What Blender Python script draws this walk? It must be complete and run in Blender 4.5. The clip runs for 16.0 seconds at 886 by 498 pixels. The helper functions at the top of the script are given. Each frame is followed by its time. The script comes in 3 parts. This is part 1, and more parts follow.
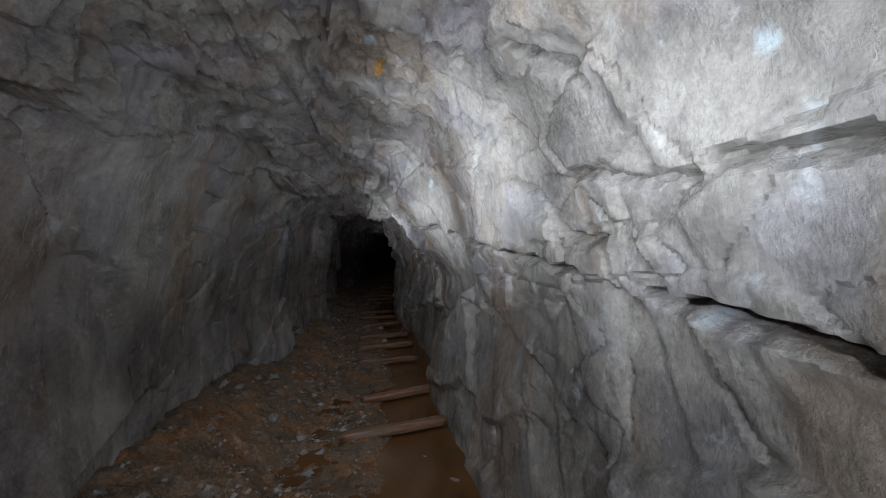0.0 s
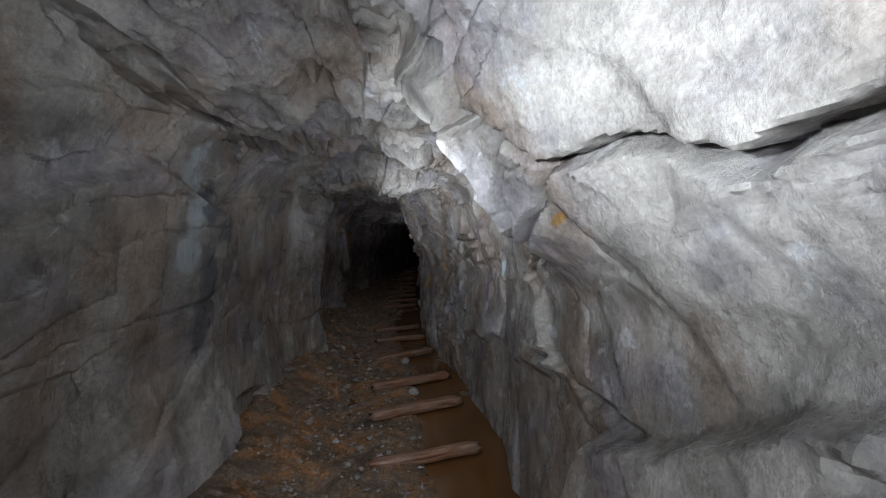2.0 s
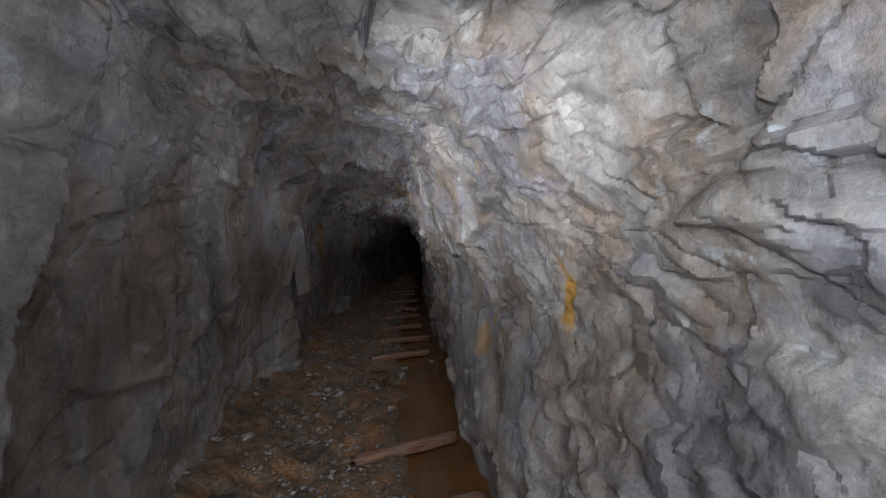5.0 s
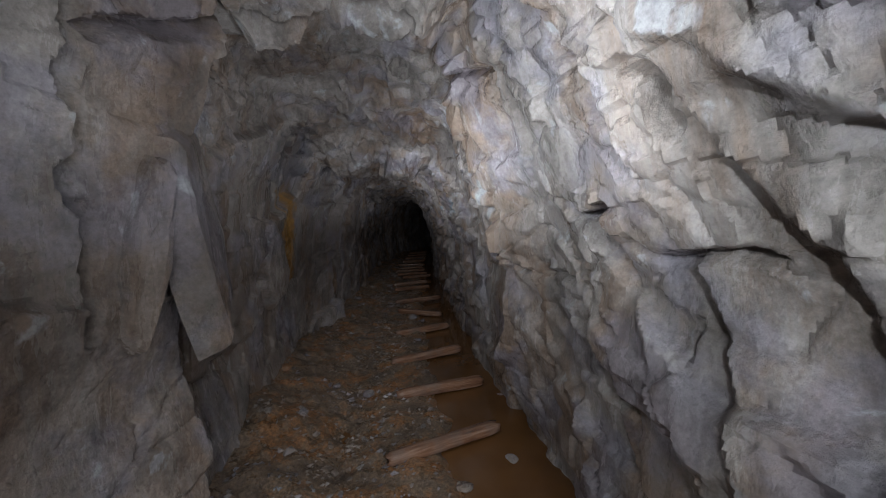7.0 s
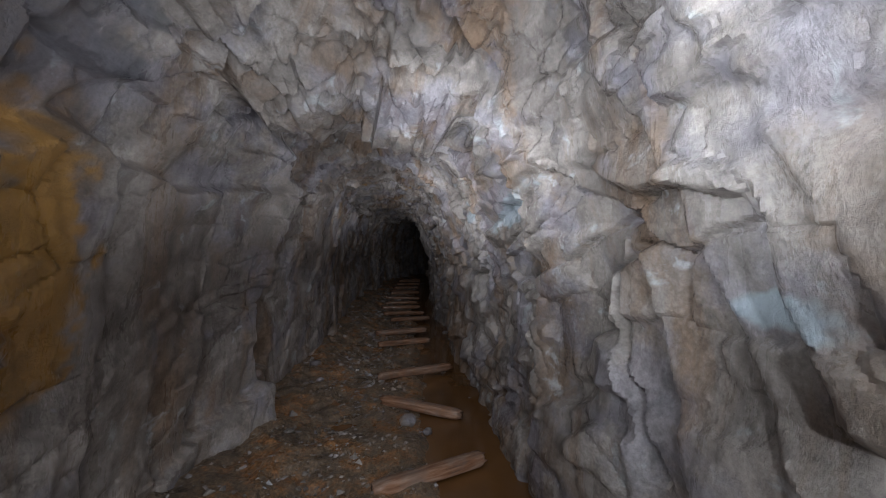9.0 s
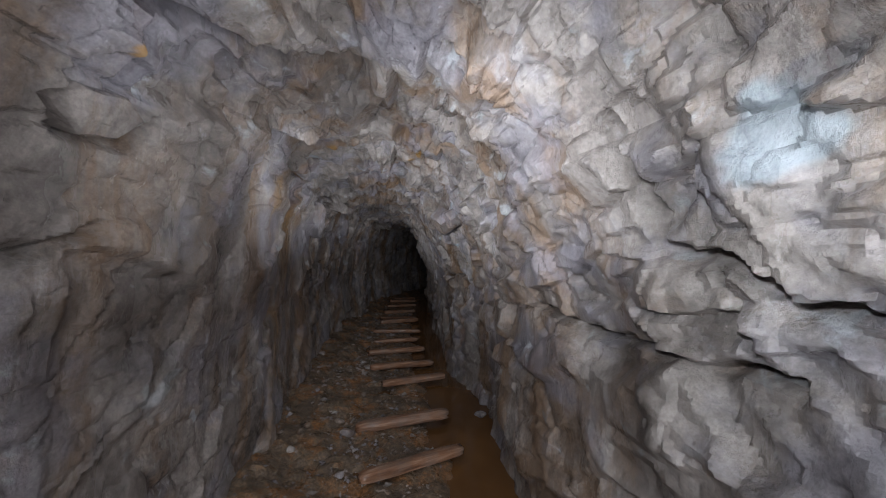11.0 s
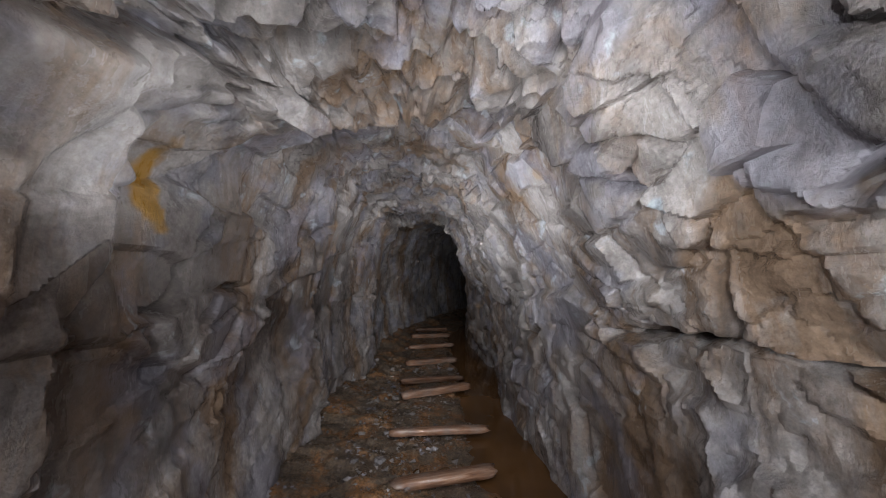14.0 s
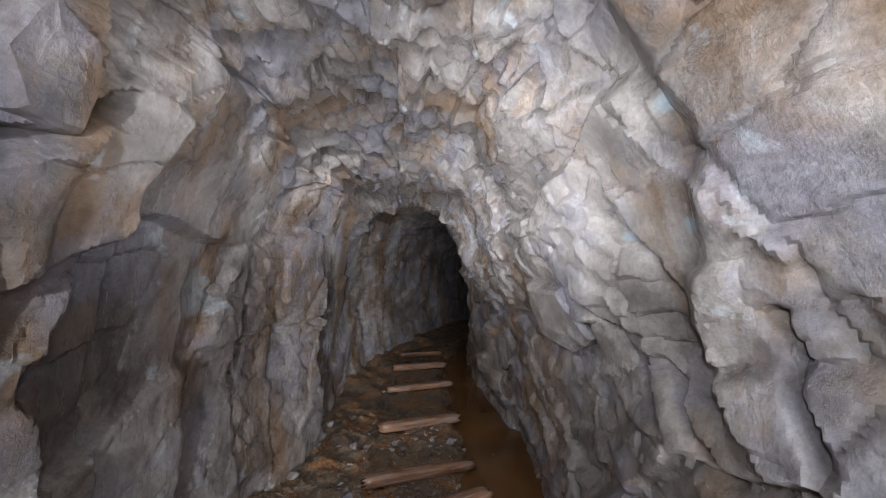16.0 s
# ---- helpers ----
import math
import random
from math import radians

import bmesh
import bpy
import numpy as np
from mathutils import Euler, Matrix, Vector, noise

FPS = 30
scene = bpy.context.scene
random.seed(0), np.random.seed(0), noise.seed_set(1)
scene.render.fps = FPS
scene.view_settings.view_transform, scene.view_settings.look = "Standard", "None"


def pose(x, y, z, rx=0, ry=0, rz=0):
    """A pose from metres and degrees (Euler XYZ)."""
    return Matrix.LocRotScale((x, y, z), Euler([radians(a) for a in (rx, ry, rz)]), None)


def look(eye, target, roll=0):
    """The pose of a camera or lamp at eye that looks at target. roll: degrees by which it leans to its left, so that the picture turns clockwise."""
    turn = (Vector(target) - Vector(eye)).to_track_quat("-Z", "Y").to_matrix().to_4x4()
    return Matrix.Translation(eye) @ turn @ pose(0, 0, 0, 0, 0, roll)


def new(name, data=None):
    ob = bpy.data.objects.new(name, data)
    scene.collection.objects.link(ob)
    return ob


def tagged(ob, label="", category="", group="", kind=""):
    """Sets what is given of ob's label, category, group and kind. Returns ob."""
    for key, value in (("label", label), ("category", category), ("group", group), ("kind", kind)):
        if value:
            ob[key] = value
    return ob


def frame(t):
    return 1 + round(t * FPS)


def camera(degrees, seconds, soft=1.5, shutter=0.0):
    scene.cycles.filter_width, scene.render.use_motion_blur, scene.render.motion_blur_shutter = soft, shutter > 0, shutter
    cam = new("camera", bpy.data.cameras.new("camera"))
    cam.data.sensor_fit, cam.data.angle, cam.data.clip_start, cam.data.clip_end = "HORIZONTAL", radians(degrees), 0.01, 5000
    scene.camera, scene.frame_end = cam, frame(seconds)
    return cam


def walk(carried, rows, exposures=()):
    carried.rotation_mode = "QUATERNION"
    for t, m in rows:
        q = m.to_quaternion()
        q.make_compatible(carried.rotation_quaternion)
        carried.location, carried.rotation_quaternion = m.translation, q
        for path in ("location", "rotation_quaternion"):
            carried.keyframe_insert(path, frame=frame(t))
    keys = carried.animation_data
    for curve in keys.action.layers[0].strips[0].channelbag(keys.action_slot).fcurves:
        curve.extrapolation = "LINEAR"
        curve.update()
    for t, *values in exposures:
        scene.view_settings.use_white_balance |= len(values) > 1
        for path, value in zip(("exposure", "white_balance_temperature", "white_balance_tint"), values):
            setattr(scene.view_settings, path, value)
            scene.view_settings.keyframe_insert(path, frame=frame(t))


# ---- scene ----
# camera and its walk
cam = camera(103.0, 16.0, soft=1.0)
PATH = (
    (0.0, 0.000, 0.000, 1.380, 90.00, 0.00, -12.00),
    (0.5, 0.008, 0.568, 1.372, 86.10, 0.10, -6.30),
    (1.0, -0.007, 1.128, 1.337, 89.10, 1.30, -3.90),
    (1.5, 0.003, 1.631, 1.380, 88.20, 1.10, -10.50),
    (2.0, 0.032, 2.166, 1.364, 88.80, 1.70, -9.30),
    (2.5, -0.031, 2.668, 1.340, 91.20, 1.90, -9.10),
    (3.0, -0.060, 3.158, 1.313, 86.70, 4.10, -11.60),
    (3.5, -0.025, 3.741, 1.376, 90.10, 3.10, -8.60),
    (6.0, -0.075, 6.539, 1.380, 88.40, -0.73, -12.85),
    (6.5, -0.104, 7.135, 1.393, 87.93, 1.22, -6.86),
    (7.0, -0.121, 7.705, 1.364, 85.40, 2.11, -12.22),
    (7.5, -0.074, 8.242, 1.359, 86.10, 3.11, -15.69),
    (8.0, -0.020, 8.849, 1.381, 85.11, 1.42, -8.57),
    (8.5, 0.011, 9.447, 1.319, 88.50, -1.41, -12.51),
    (11.0, 0.230, 12.396, 1.380, 90.90, -0.82, -16.04),
    (11.5, 0.287, 13.010, 1.376, 94.60, -0.26, -15.21),
    (12.0, 0.320, 13.551, 1.390, 93.10, 1.57, -15.62),
    (12.5, 0.358, 14.107, 1.421, 95.95, 1.30, -7.73),
    (13.0, 0.398, 14.650, 1.359, 93.86, 2.33, -8.38),
    (13.5, 0.408, 15.174, 1.410, 95.89, 0.91, -14.35),
    (14.0, 0.474, 15.695, 1.369, 92.79, -0.91, -14.14),
    (14.5, 0.517, 16.097, 1.371, 93.90, 0.64, -15.07),
    (15.0, 0.578, 16.619, 1.352, 93.80, 2.83, -16.86),
    (15.5, 0.784, 17.098, 1.350, 94.50, -0.69, -16.63),
    (16.0, 0.878, 17.481, 1.374, 93.30, -0.94, -15.64),
)
# The only light of the place is the walker's torch. A row of still lamps stands in for it along the way,
# each weaker than the one before, with fill lamps added, and the exposure follows it in.
FADE = 0.47          # stops lost for each metre walked
EXPOSE = -3.8
walk(cam, [(t, pose(*p)) for t, *p in PATH],
     [(t, EXPOSE + FADE * p[1]) for t, *p in PATH])

WORLD = bpy.data.worlds.new("underground")
scene.world = WORLD
WORLD.use_nodes = True
WORLD.node_tree.nodes["Background"].inputs[0].default_value = (0, 0, 0, 1)
WORLD.node_tree.nodes["Background"].inputs[1].default_value = 0.0

# the adit in plan: stations along the drive, and the rock faces at each of them
ST = (-3.0, 0.5, 2.5, 3.4, 4.5, 5.7, 7.0, 8.3, 9.3, 10.3, 11.2, 12.3, 14.2, 15.4, 16.5, 17.5, 18.5, 20.0, 22.5, 25.0, 28.0)
LEFT = (-1.0, -1.1, -1.1, -1.02, -.95, -.85, -.95, -1.02, -.97, -.92, -.88, -.78, -.35, -.2, -.2, -.05, .14, .5, 1.15, 2.75, 5.8)
BANK = (.4, .4, .4, .35, .2, .3, .3, .25, .2, .2, .2, .1, .1, .1, .1, .1, .1, .1, .1, .1, .1)
LOW = (.65, .62, .6, .62, .78, .72, .6, .6, .76, .88, .98, 1.04, 1.25, 1.5, 1.58, 1.76, 1.96, 2.22, 2.68, 4.15, 7.1)
MID = (.75, .72, .76, .75, .88, .88, .75, .72, .82, .9, .98, 1.08, 1.28, 1.58, 1.65, 1.76, 1.9, 2.15, 2.75, 4.25, 7.25)
TOP = (.6, .55, .5, .36, .70, .70, .55, .45, .6, .72, .9, .85, 1.05, 1.25, 1.35, 1.5, 1.6, 1.85, 2.45, 3.95, 6.95)
CEIL = (2.25, 2.25, 2.25, 2.2, 2.12, 2.1, 2.2, 2.4, 2.45, 2.4, 2.3, 2.2, 2.2, 2.2, 2.2, 2.25, 2.25, 2.2, 2.2, 2.2, 2.2)


def at(keys, y):
    return np.interp(y, ST, keys)


def mid_x(y):
    return np.interp(y, [p[2] for p in PATH] + [20.0, 22.5, 28.0], [p[1] for p in PATH] + [1.32, 1.98, 6.4])


# lamps: the beam runs ahead and leans up against the right face; added fill lamps brighten the left face and the floor
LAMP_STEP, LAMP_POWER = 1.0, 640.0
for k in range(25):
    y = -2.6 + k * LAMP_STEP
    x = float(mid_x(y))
    # share of the added fill lamp on the left face, stronger further in
    left_fill = float(np.interp(y, (4.0, 10.0, 14.0), (.2, .28, .5)))
    for aim, share, spread in (((.8, .58, .42), 1.16, 122), ((-.55, .5, .5), left_fill, 122), ((.1, .5, -.8), .36, 120)):
        data = bpy.data.lights.new("torch_and_fill", "SPOT")
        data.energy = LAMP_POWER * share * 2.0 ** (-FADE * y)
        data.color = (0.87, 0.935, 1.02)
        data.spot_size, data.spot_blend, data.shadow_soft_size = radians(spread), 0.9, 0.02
        lamp = new("torch_and_fill", data)
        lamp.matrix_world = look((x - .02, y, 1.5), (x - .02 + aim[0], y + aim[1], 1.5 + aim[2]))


# ---- noise on arrays ----
def hash2(i, j, seed):
    n = (i * 374761393 + j * 668265263 + seed * 1274126177) & 0x7FFFFFFF
    n = ((n ^ (n >> 13)) * 1274126177) & 0x7FFFFFFF
    n = ((n ^ (n >> 16)) * 974711) & 0x7FFFFFFF
    return ((n >> 5) & 0xFFFF) / 65535.0


def value(a, b, seed):
    i, j = np.floor(a).astype(np.int64), np.floor(b).astype(np.int64)
    f, g = a - i, b - j
    f, g = f * f * f * (f * (f * 6 - 15) + 10), g * g * g * (g * (g * 6 - 15) + 10)
    top = hash2(i, j, seed) * (1 - f) + hash2(i + 1, j, seed) * f
    low = hash2(i, j + 1, seed) * (1 - f) + hash2(i + 1, j + 1, seed) * f
    return (top * (1 - g) + low * g) * 2 - 1


def fbm(a, b, seed, octaves=4, gain=0.5):
    total, w = 0.0, 1.0
    for k in range(octaves):
        total = total + w * value(a * 2 ** k + 17.3 * k, b * 2 ** k - 9.1 * k, seed + k)
        w *= gain
    return total


def plates(a, b, seed, rise, tilt_a, tilt_b, edge):
    """Cleaved plates: flat tilted faces that meet in short steep steps of width edge. Gives the height, a random number of each plate and the gap to the next plate."""
    i, j = np.floor(a).astype(np.int64), np.floor(b).astype(np.int64)
    best, second = np.full(a.shape, 9.0), np.full(a.shape, 9.0)
    own, other, kind = np.zeros(a.shape), np.zeros(a.shape), np.zeros(a.shape)
    for di in (-1, 0, 1):
        for dj in (-1, 0, 1):
            ci, cj = i + di, j + dj
            da = a - (ci + 0.1 + 0.8 * hash2(ci, cj, seed))
            db = b - (cj + 0.1 + 0.8 * hash2(ci, cj, seed + 1))
            face = [hash2(ci, cj, seed + 2 + k) * 2 - 1 for k in range(4)]
            h = rise * face[0] + tilt_a * face[1] * da + tilt_b * face[2] * db
            d = np.hypot(da, db)
            near, next_near = d < best, (d >= best) & (d < second)
            other = np.where(near, own, np.where(next_near, h, other))
            second = np.where(near, best, np.where(next_near, d, second))
            own, kind = np.where(near, h, own), np.where(near, face[3], kind)
            best = np.where(near, d, best)
    gap = second - best
    w = np.clip(.5 + .5 * gap / edge, 0, 1)
    return own * w + other * (1 - w), kind, gap


def saw(u, share=.14):
    """Slow rise and a short steep fall, about nought."""
    f = u % 1.0
    return np.where(f < 1 - share, f / (1 - share), (1 - f) / share) - .5


# ---- materials ----
def nodes_of(name):
    mat = bpy.data.materials.new(name)
    mat.use_nodes = True
    tree = mat.node_tree
    return mat, tree, tree.nodes["Principled BSDF"]


def add(tree, kind, **values):
    n = tree.nodes.new(kind)
    for key, v in values.items():
        n.inputs[key].default_value = v
    return n


def noise_node(tree, where, scale, detail=6.0, rough=0.6, distort=0.0):
    n = add(tree, "ShaderNodeTexNoise", Scale=scale, Detail=detail, Roughness=rough, Distortion=distort)
    tree.links.new(where, n.inputs["Vector"])
    return n.outputs["Fac"]


def ramp(tree, fac, *stops):
    n = tree.nodes.new("ShaderNodeValToRGB")
    while len(n.color_ramp.elements) < len(stops):
        n.color_ramp.elements.new(0.5)
    for e, (p, c) in zip(n.color_ramp.elements, stops):
        e.position, e.color = p, (*c, 1) if len(c) == 3 else c
    tree.links.new(fac, n.inputs["Fac"])
    return n.outputs["Color"]


def mix(tree, fac, a, b, how="MIX"):
    n = tree.nodes.new("ShaderNodeMix")
    n.data_type, n.blend_type = "RGBA", how
    for value_in, slot in ((fac, 0), (a, 6), (b, 7)):
        if isinstance(value_in, (float, int)):
            n.inputs[slot].default_value = value_in
        elif isinstance(value_in, tuple):
            n.inputs[slot].default_value = (*value_in, 1)
        else:
            tree.links.new(value_in, n.inputs[slot])
    return n.outputs[2]


def place(tree, stretch=(1, 1, 1), turn=(0, 0, 0)):
    g = tree.nodes.new("ShaderNodeNewGeometry")
    m = tree.nodes.new("ShaderNodeMapping")
    m.inputs["Scale"].default_value = stretch
    m.inputs["Rotation"].default_value = [radians(v) for v in turn]
    tree.links.new(g.outputs["Position"], m.inputs["Vector"])
    return m.outputs["Vector"]


def grey(v):
    return (v, v, v)


def rock_material(name="mine_rock"):
    mat, tree, bsdf = nodes_of(name)
    plain = place(tree)
    streak = place(tree, (1.0, 1.0, 0.22), (12, 0, 0))
    # grey slate at the mouth, warmer and browner further in
    sep = tree.nodes.new("ShaderNodeSeparateXYZ")
    tree.links.new(plain, sep.inputs[0])
    along = add(tree, "ShaderNodeMapRange", **{"From Min": 4.0, "From Max": 14.0})
    tree.links.new(sep.outputs["Y"], along.inputs["Value"])
    tone = noise_node(tree, plain, 1.5, 7, 0.62, 0.8)
    cool = ramp(tree, tone, (.3, (.14, .133, .124)), (.5, (.30, .287, .267)), (.7, (.45, .432, .405)))
    warm = ramp(tree, tone, (.3, (.10, .083, .077)), (.46, (.23, .197, .18)), (.6, (.39, .345, .32)), (.75, (.36, .35, .40)))
    base = mix(tree, along.outputs[0], cool, warm)
    span = add(tree, "ShaderNodeMapRange", **{"From Min": 0.0, "From Max": 25.0})
    tree.links.new(sep.outputs["Y"], span.inputs["Value"])
    rusty = ramp(tree, span.outputs[0], (.12, grey(.5)), (.3, grey(.6)), (.5, grey(.75)), (.6, grey(.95)))
    bluish = ramp(tree, span.outputs[0], (.1, grey(.35)), (.26, grey(.5)), (.36, grey(.55)), (.55, grey(.5)))
    rust = ramp(tree, noise_node(tree, streak, 2.1, 8, 0.68, 0.8), (.47, grey(0)), (.6, grey(1)))
    base = mix(tree, mix(tree, 1.0, rust, rusty, "MULTIPLY"), base, (.21, .135, .085))
    violet = ramp(tree, noise_node(tree, place(tree, (1, 1, 1), (40, 10, 0)), 2.7, 6, 0.6), (.5, grey(0)), (.6, grey(1)))
    base = mix(tree, mix(tree, 1.0, violet, bluish, "MULTIPLY"), base, (.24, .235, .29))
    pale = ramp(tree, noise_node(tree, plain, 6.5, 6, 0.6, .5), (.62, grey(0)), (.68, grey(1)))
    base = mix(tree, mix(tree, 1.0, pale, grey(.55), "MULTIPLY"), base, (.50, .53, .56))
    mottle = ramp(tree, noise_node(tree, place(tree, (1, 1, .7), (25, 0, 0)), 8, 8, 0.68, .2), (.34, grey(.62)), (.5, grey(1.0)), (.66, grey(1.18)))
    base = mix(tree, 1.0, base, mottle, "MULTIPLY")
    grain = ramp(tree, noise_node(tree, plain, 55, 5, 0.75), (.3, grey(.7)), (.7, grey(1.2)))
    base = mix(tree, 1.0, base, grain, "MULTIPLY")
    # ochre and blue-white minerals in the rock, and blackish patches
    marks = tree.nodes.new("ShaderNodeVertexColor")
    marks.layer_name = "mineral"
    sm = tree.nodes.new("ShaderNodeSeparateColor")
    tree.links.new(marks.outputs["Color"], sm.inputs[0])
    for slot, colour in ((0, (.36, .19, .04)), (1, (.43, .52, .58)), (2, (.045, .055, .075))):
        tinted = mix(tree, 1.0, mottle, colour, "MULTIPLY")
        base = mix(tree, sm.outputs[slot], base, tinted)
    tree.links.new(base, bsdf.inputs["Base Color"])
    wet = ramp(tree, noise_node(tree, streak, 3.0, 7, 0.7), (.38, grey(.46)), (.58, grey(.15)))
    tree.links.new(wet, bsdf.inputs["Roughness"])
    bsdf.inputs["Specular IOR Level"].default_value = 0.55
    plates = add(tree, "ShaderNodeTexVoronoi", Scale=13.0)
    plates.feature = "F1"
    bend = tree.nodes.new("ShaderNodeVectorMath")
    bend.operation = "ADD"
    wobble = add(tree, "ShaderNodeTexNoise", Scale=7.0, Detail=4.0)
    tree.links.new(plain, wobble.inputs["Vector"])
    shrink = tree.nodes.new("ShaderNodeVectorMath")
    shrink.operation = "SCALE"
    shrink.inputs["Scale"].default_value = .16
    tree.links.new(wobble.outputs["Color"], shrink.inputs[0])
    tree.links.new(place(tree, (1, 1, .45), (28, 0, 0)), bend.inputs[0])
    tree.links.new(shrink.outputs[0], bend.inputs[1])
    tree.links.new(bend.outputs[0], plates.inputs["Vector"])
    scaly = add(tree, "ShaderNodeBump", Strength=0.5, Distance=0.014)
    tree.links.new(mix(tree, .6, plates.outputs["Distance"], plates.outputs["Color"]), scaly.inputs["Height"])
    fine = add(tree, "ShaderNodeBump", Strength=0.9, Distance=0.02)
    tree.links.new(noise_node(tree, place(tree, (1, 1, .8), (20, 0, 0)), 17, 10, 0.72), fine.inputs["Height"])
    tree.links.new(scaly.outputs[0], fine.inputs["Normal"])
    tree.links.new(fine.outputs[0], bsdf.inputs["Normal"])
    return mat


def mud_material():
    mat, tree, bsdf = nodes_of("wet_mud")
    plain = place(tree)
    tone = noise_node(tree, plain, 4.0, 8, 0.7, 0.3)
    base = ramp(tree, tone, (.3, (.08, .06, .048)), (.5, (.18, .125, .082)), (.6, (.28, .13, .05)), (.75, (.36, .29, .23)))
    speck = ramp(tree, noise_node(tree, plain, 60, 3, 0.6), (.4, grey(.6)), (.65, grey(1.35)))
    tree.links.new(mix(tree, 1.0, base, speck, "MULTIPLY"), bsdf.inputs["Base Color"])
    tree.links.new(ramp(tree, noise_node(tree, plain, 7, 5, .6), (.35, grey(.14)), (.65, grey(.5))), bsdf.inputs["Roughness"])
    b = add(tree, "ShaderNodeBump", Strength=0.8, Distance=0.015)
    tree.links.new(noise_node(tree, plain, 45, 6, 0.7), b.inputs["Height"])
    tree.links.new(b.outputs[0], bsdf.inputs["Normal"])
    return mat


def water_material():
    mat, tree, bsdf = nodes_of("muddy_water")
    plain = place(tree)
    tree.links.new(ramp(tree, noise_node(tree, plain, 1.6, 4, .5), (.3, (.09, .042, .016)), (.7, (.16, .075, .026))), bsdf.inputs["Base Color"])
    bsdf.inputs["Roughness"].default_value = 0.08
    b = add(tree, "ShaderNodeBump", Strength=0.12, Distance=0.01)
    tree.links.new(noise_node(tree, plain, 9, 3, 0.5), b.inputs["Height"])
    tree.links.new(b.outputs[0], bsdf.inputs["Normal"])
    return mat


def wood_material():
    mat, tree, bsdf = nodes_of("wet_timber")
    co = tree.nodes.new("ShaderNodeTexCoord")
    info = tree.nodes.new("ShaderNodeObjectInfo")
    m = add(tree, "ShaderNodeMapping", Scale=(1.2, 14, 14))
    shift = tree.nodes.new("ShaderNodeVectorMath")
    shift.operation = "ADD"
    tree.links.new(co.outputs["Object"], shift.inputs[0])
    tree.links.new(info.outputs["Random"], shift.inputs[1])
    tree.links.new(shift.outputs[0], m.inputs["Vector"])
    grain = noise_node(tree, m.outputs[0], 3.5, 6, 0.65, 0.4)
    base = ramp(tree, grain, (.3, (.09, .042, .026)), (.5, (.23, .115, .066)), (.72, (.38, .25, .18)))
    dirt = ramp(tree, noise_node(tree, place(tree), 6, 5, .6), (.45, grey(0)), (.65, grey(.5)))
    base = mix(tree, dirt, base, (.19, .16, .14))
    tree.links.new(base, bsdf.inputs["Base Color"])
    tree.links.new(ramp(tree, grain, (.3, grey(.07)), (.7, grey(.2))), bsdf.inputs["Roughness"])
    b = add(tree, "ShaderNodeBump", Strength=0.6, Distance=0.008)
    tree.links.new(grain, b.inputs["Height"])
    tree.links.new(b.outputs[0], bsdf.inputs["Normal"])
    return mat


ROCK, MUD, WATER, WOOD = rock_material(), mud_material(), water_material(), wood_material()


# ---- mesh helpers ----
def sheet(name, xyz, mat, marks=None):
    """One mesh over a grid of places, rows by columns."""
    rows, cols = xyz.shape[:2]
    k = np.arange(rows * cols).reshape(rows, cols)
    quads = np.stack([k[:-1, :-1], k[1:, :-1], k[1:, 1:], k[:-1, 1:]], -1).reshape(-1, 4)
    me = bpy.data.meshes.new(name)
    me.vertices.add(rows * cols)
    me.vertices.foreach_set("co", xyz.astype(np.float32).ravel())
    me.loops.add(quads.size)
    me.loops.foreach_set("vertex_index", quads.astype(np.int32).ravel())
    me.polygons.add(len(quads))
    me.polygons.foreach_set("loop_start", np.arange(0, quads.size, 4, dtype=np.int32))
    me.update(calc_edges=True)
    me.shade_smooth()
    me.set_sharp_from_angle(angle=radians(30))
    if marks is not None:
        layer = me.color_attributes.new("mineral", "FLOAT_COLOR", "POINT")
        full = np.ones((rows * cols, 4), np.float32)
        full[:, :3] = marks.reshape(-1, 3)
        layer.data.foreach_set("color", full.ravel())
    me.materials.append(mat)
    return new(name, me)


def part(name, bm, material, parent, label=""):
    me = bpy.data.meshes.new(name)
    bm.to_mesh(me)
    bm.free()
    me.materials.append(material)
    ob = new(name, me)
    ob.parent = parent
    return tagged(ob, label)


# ---- the rock drive ----
YS = np.concatenate([np.arange(-3.0, -0.4, .06), np.arange(-0.4, 20.5, .0112), np.arange(20.5, 28.0, .05)])
VS = np.linspace(0, 1, 521)
KNOT = np.array([0, .14, .27, .40, .52, .64, .74, .87, .985, 1.0])


def section(ys):
    """Smooth rock section: x and z over stations by steps round the profile, from the left foot over the roof to the right foot."""
    l, lo, mi, to, ce = (at(k, ys) for k in (LEFT, LOW, MID, TOP, CEIL))
    zero = np.zeros_like(ys)
    px = np.stack([l + .04, l - .05, l + .02, l + .22, (l + to) / 2, to - .22, to, mi, lo, lo - .02], 1)
    pz = np.stack([zero - .2, zero + .85, zero + 1.6, ce - .1, ce + .05, ce - .1, zero + 1.78, zero + 1.1, zero + .1, zero - .2], 1)
    x = np.stack([np.interp(VS, KNOT, r) for r in px])
    z = np.stack([np.interp(VS, KNOT, r) for r in pz])
    ker = np.hanning(23)
    ker /= ker.sum()
    for g in (x, z):
        padded = np.pad(g, ((0, 0), (11, 11)), mode="reflect", reflect_type="odd")
        g[:] = np.stack([np.convolve(r, ker, "valid") for r in padded])
    return x, z


SX, SZ = section(YS)
YY = np.repeat(YS[:, None], len(VS), 1)
ARC = np.concatenate([np.zeros((len(YS), 1)), np.cumsum(np.hypot(np.diff(SX), np.diff(SZ)), 1)], 1)
VV = np.repeat(VS[None, :], len(YS), 0)
ROOF = np.clip(1 - np.abs(VV - .52) / .17, 0, 1) ** .5          # 1 over the roof
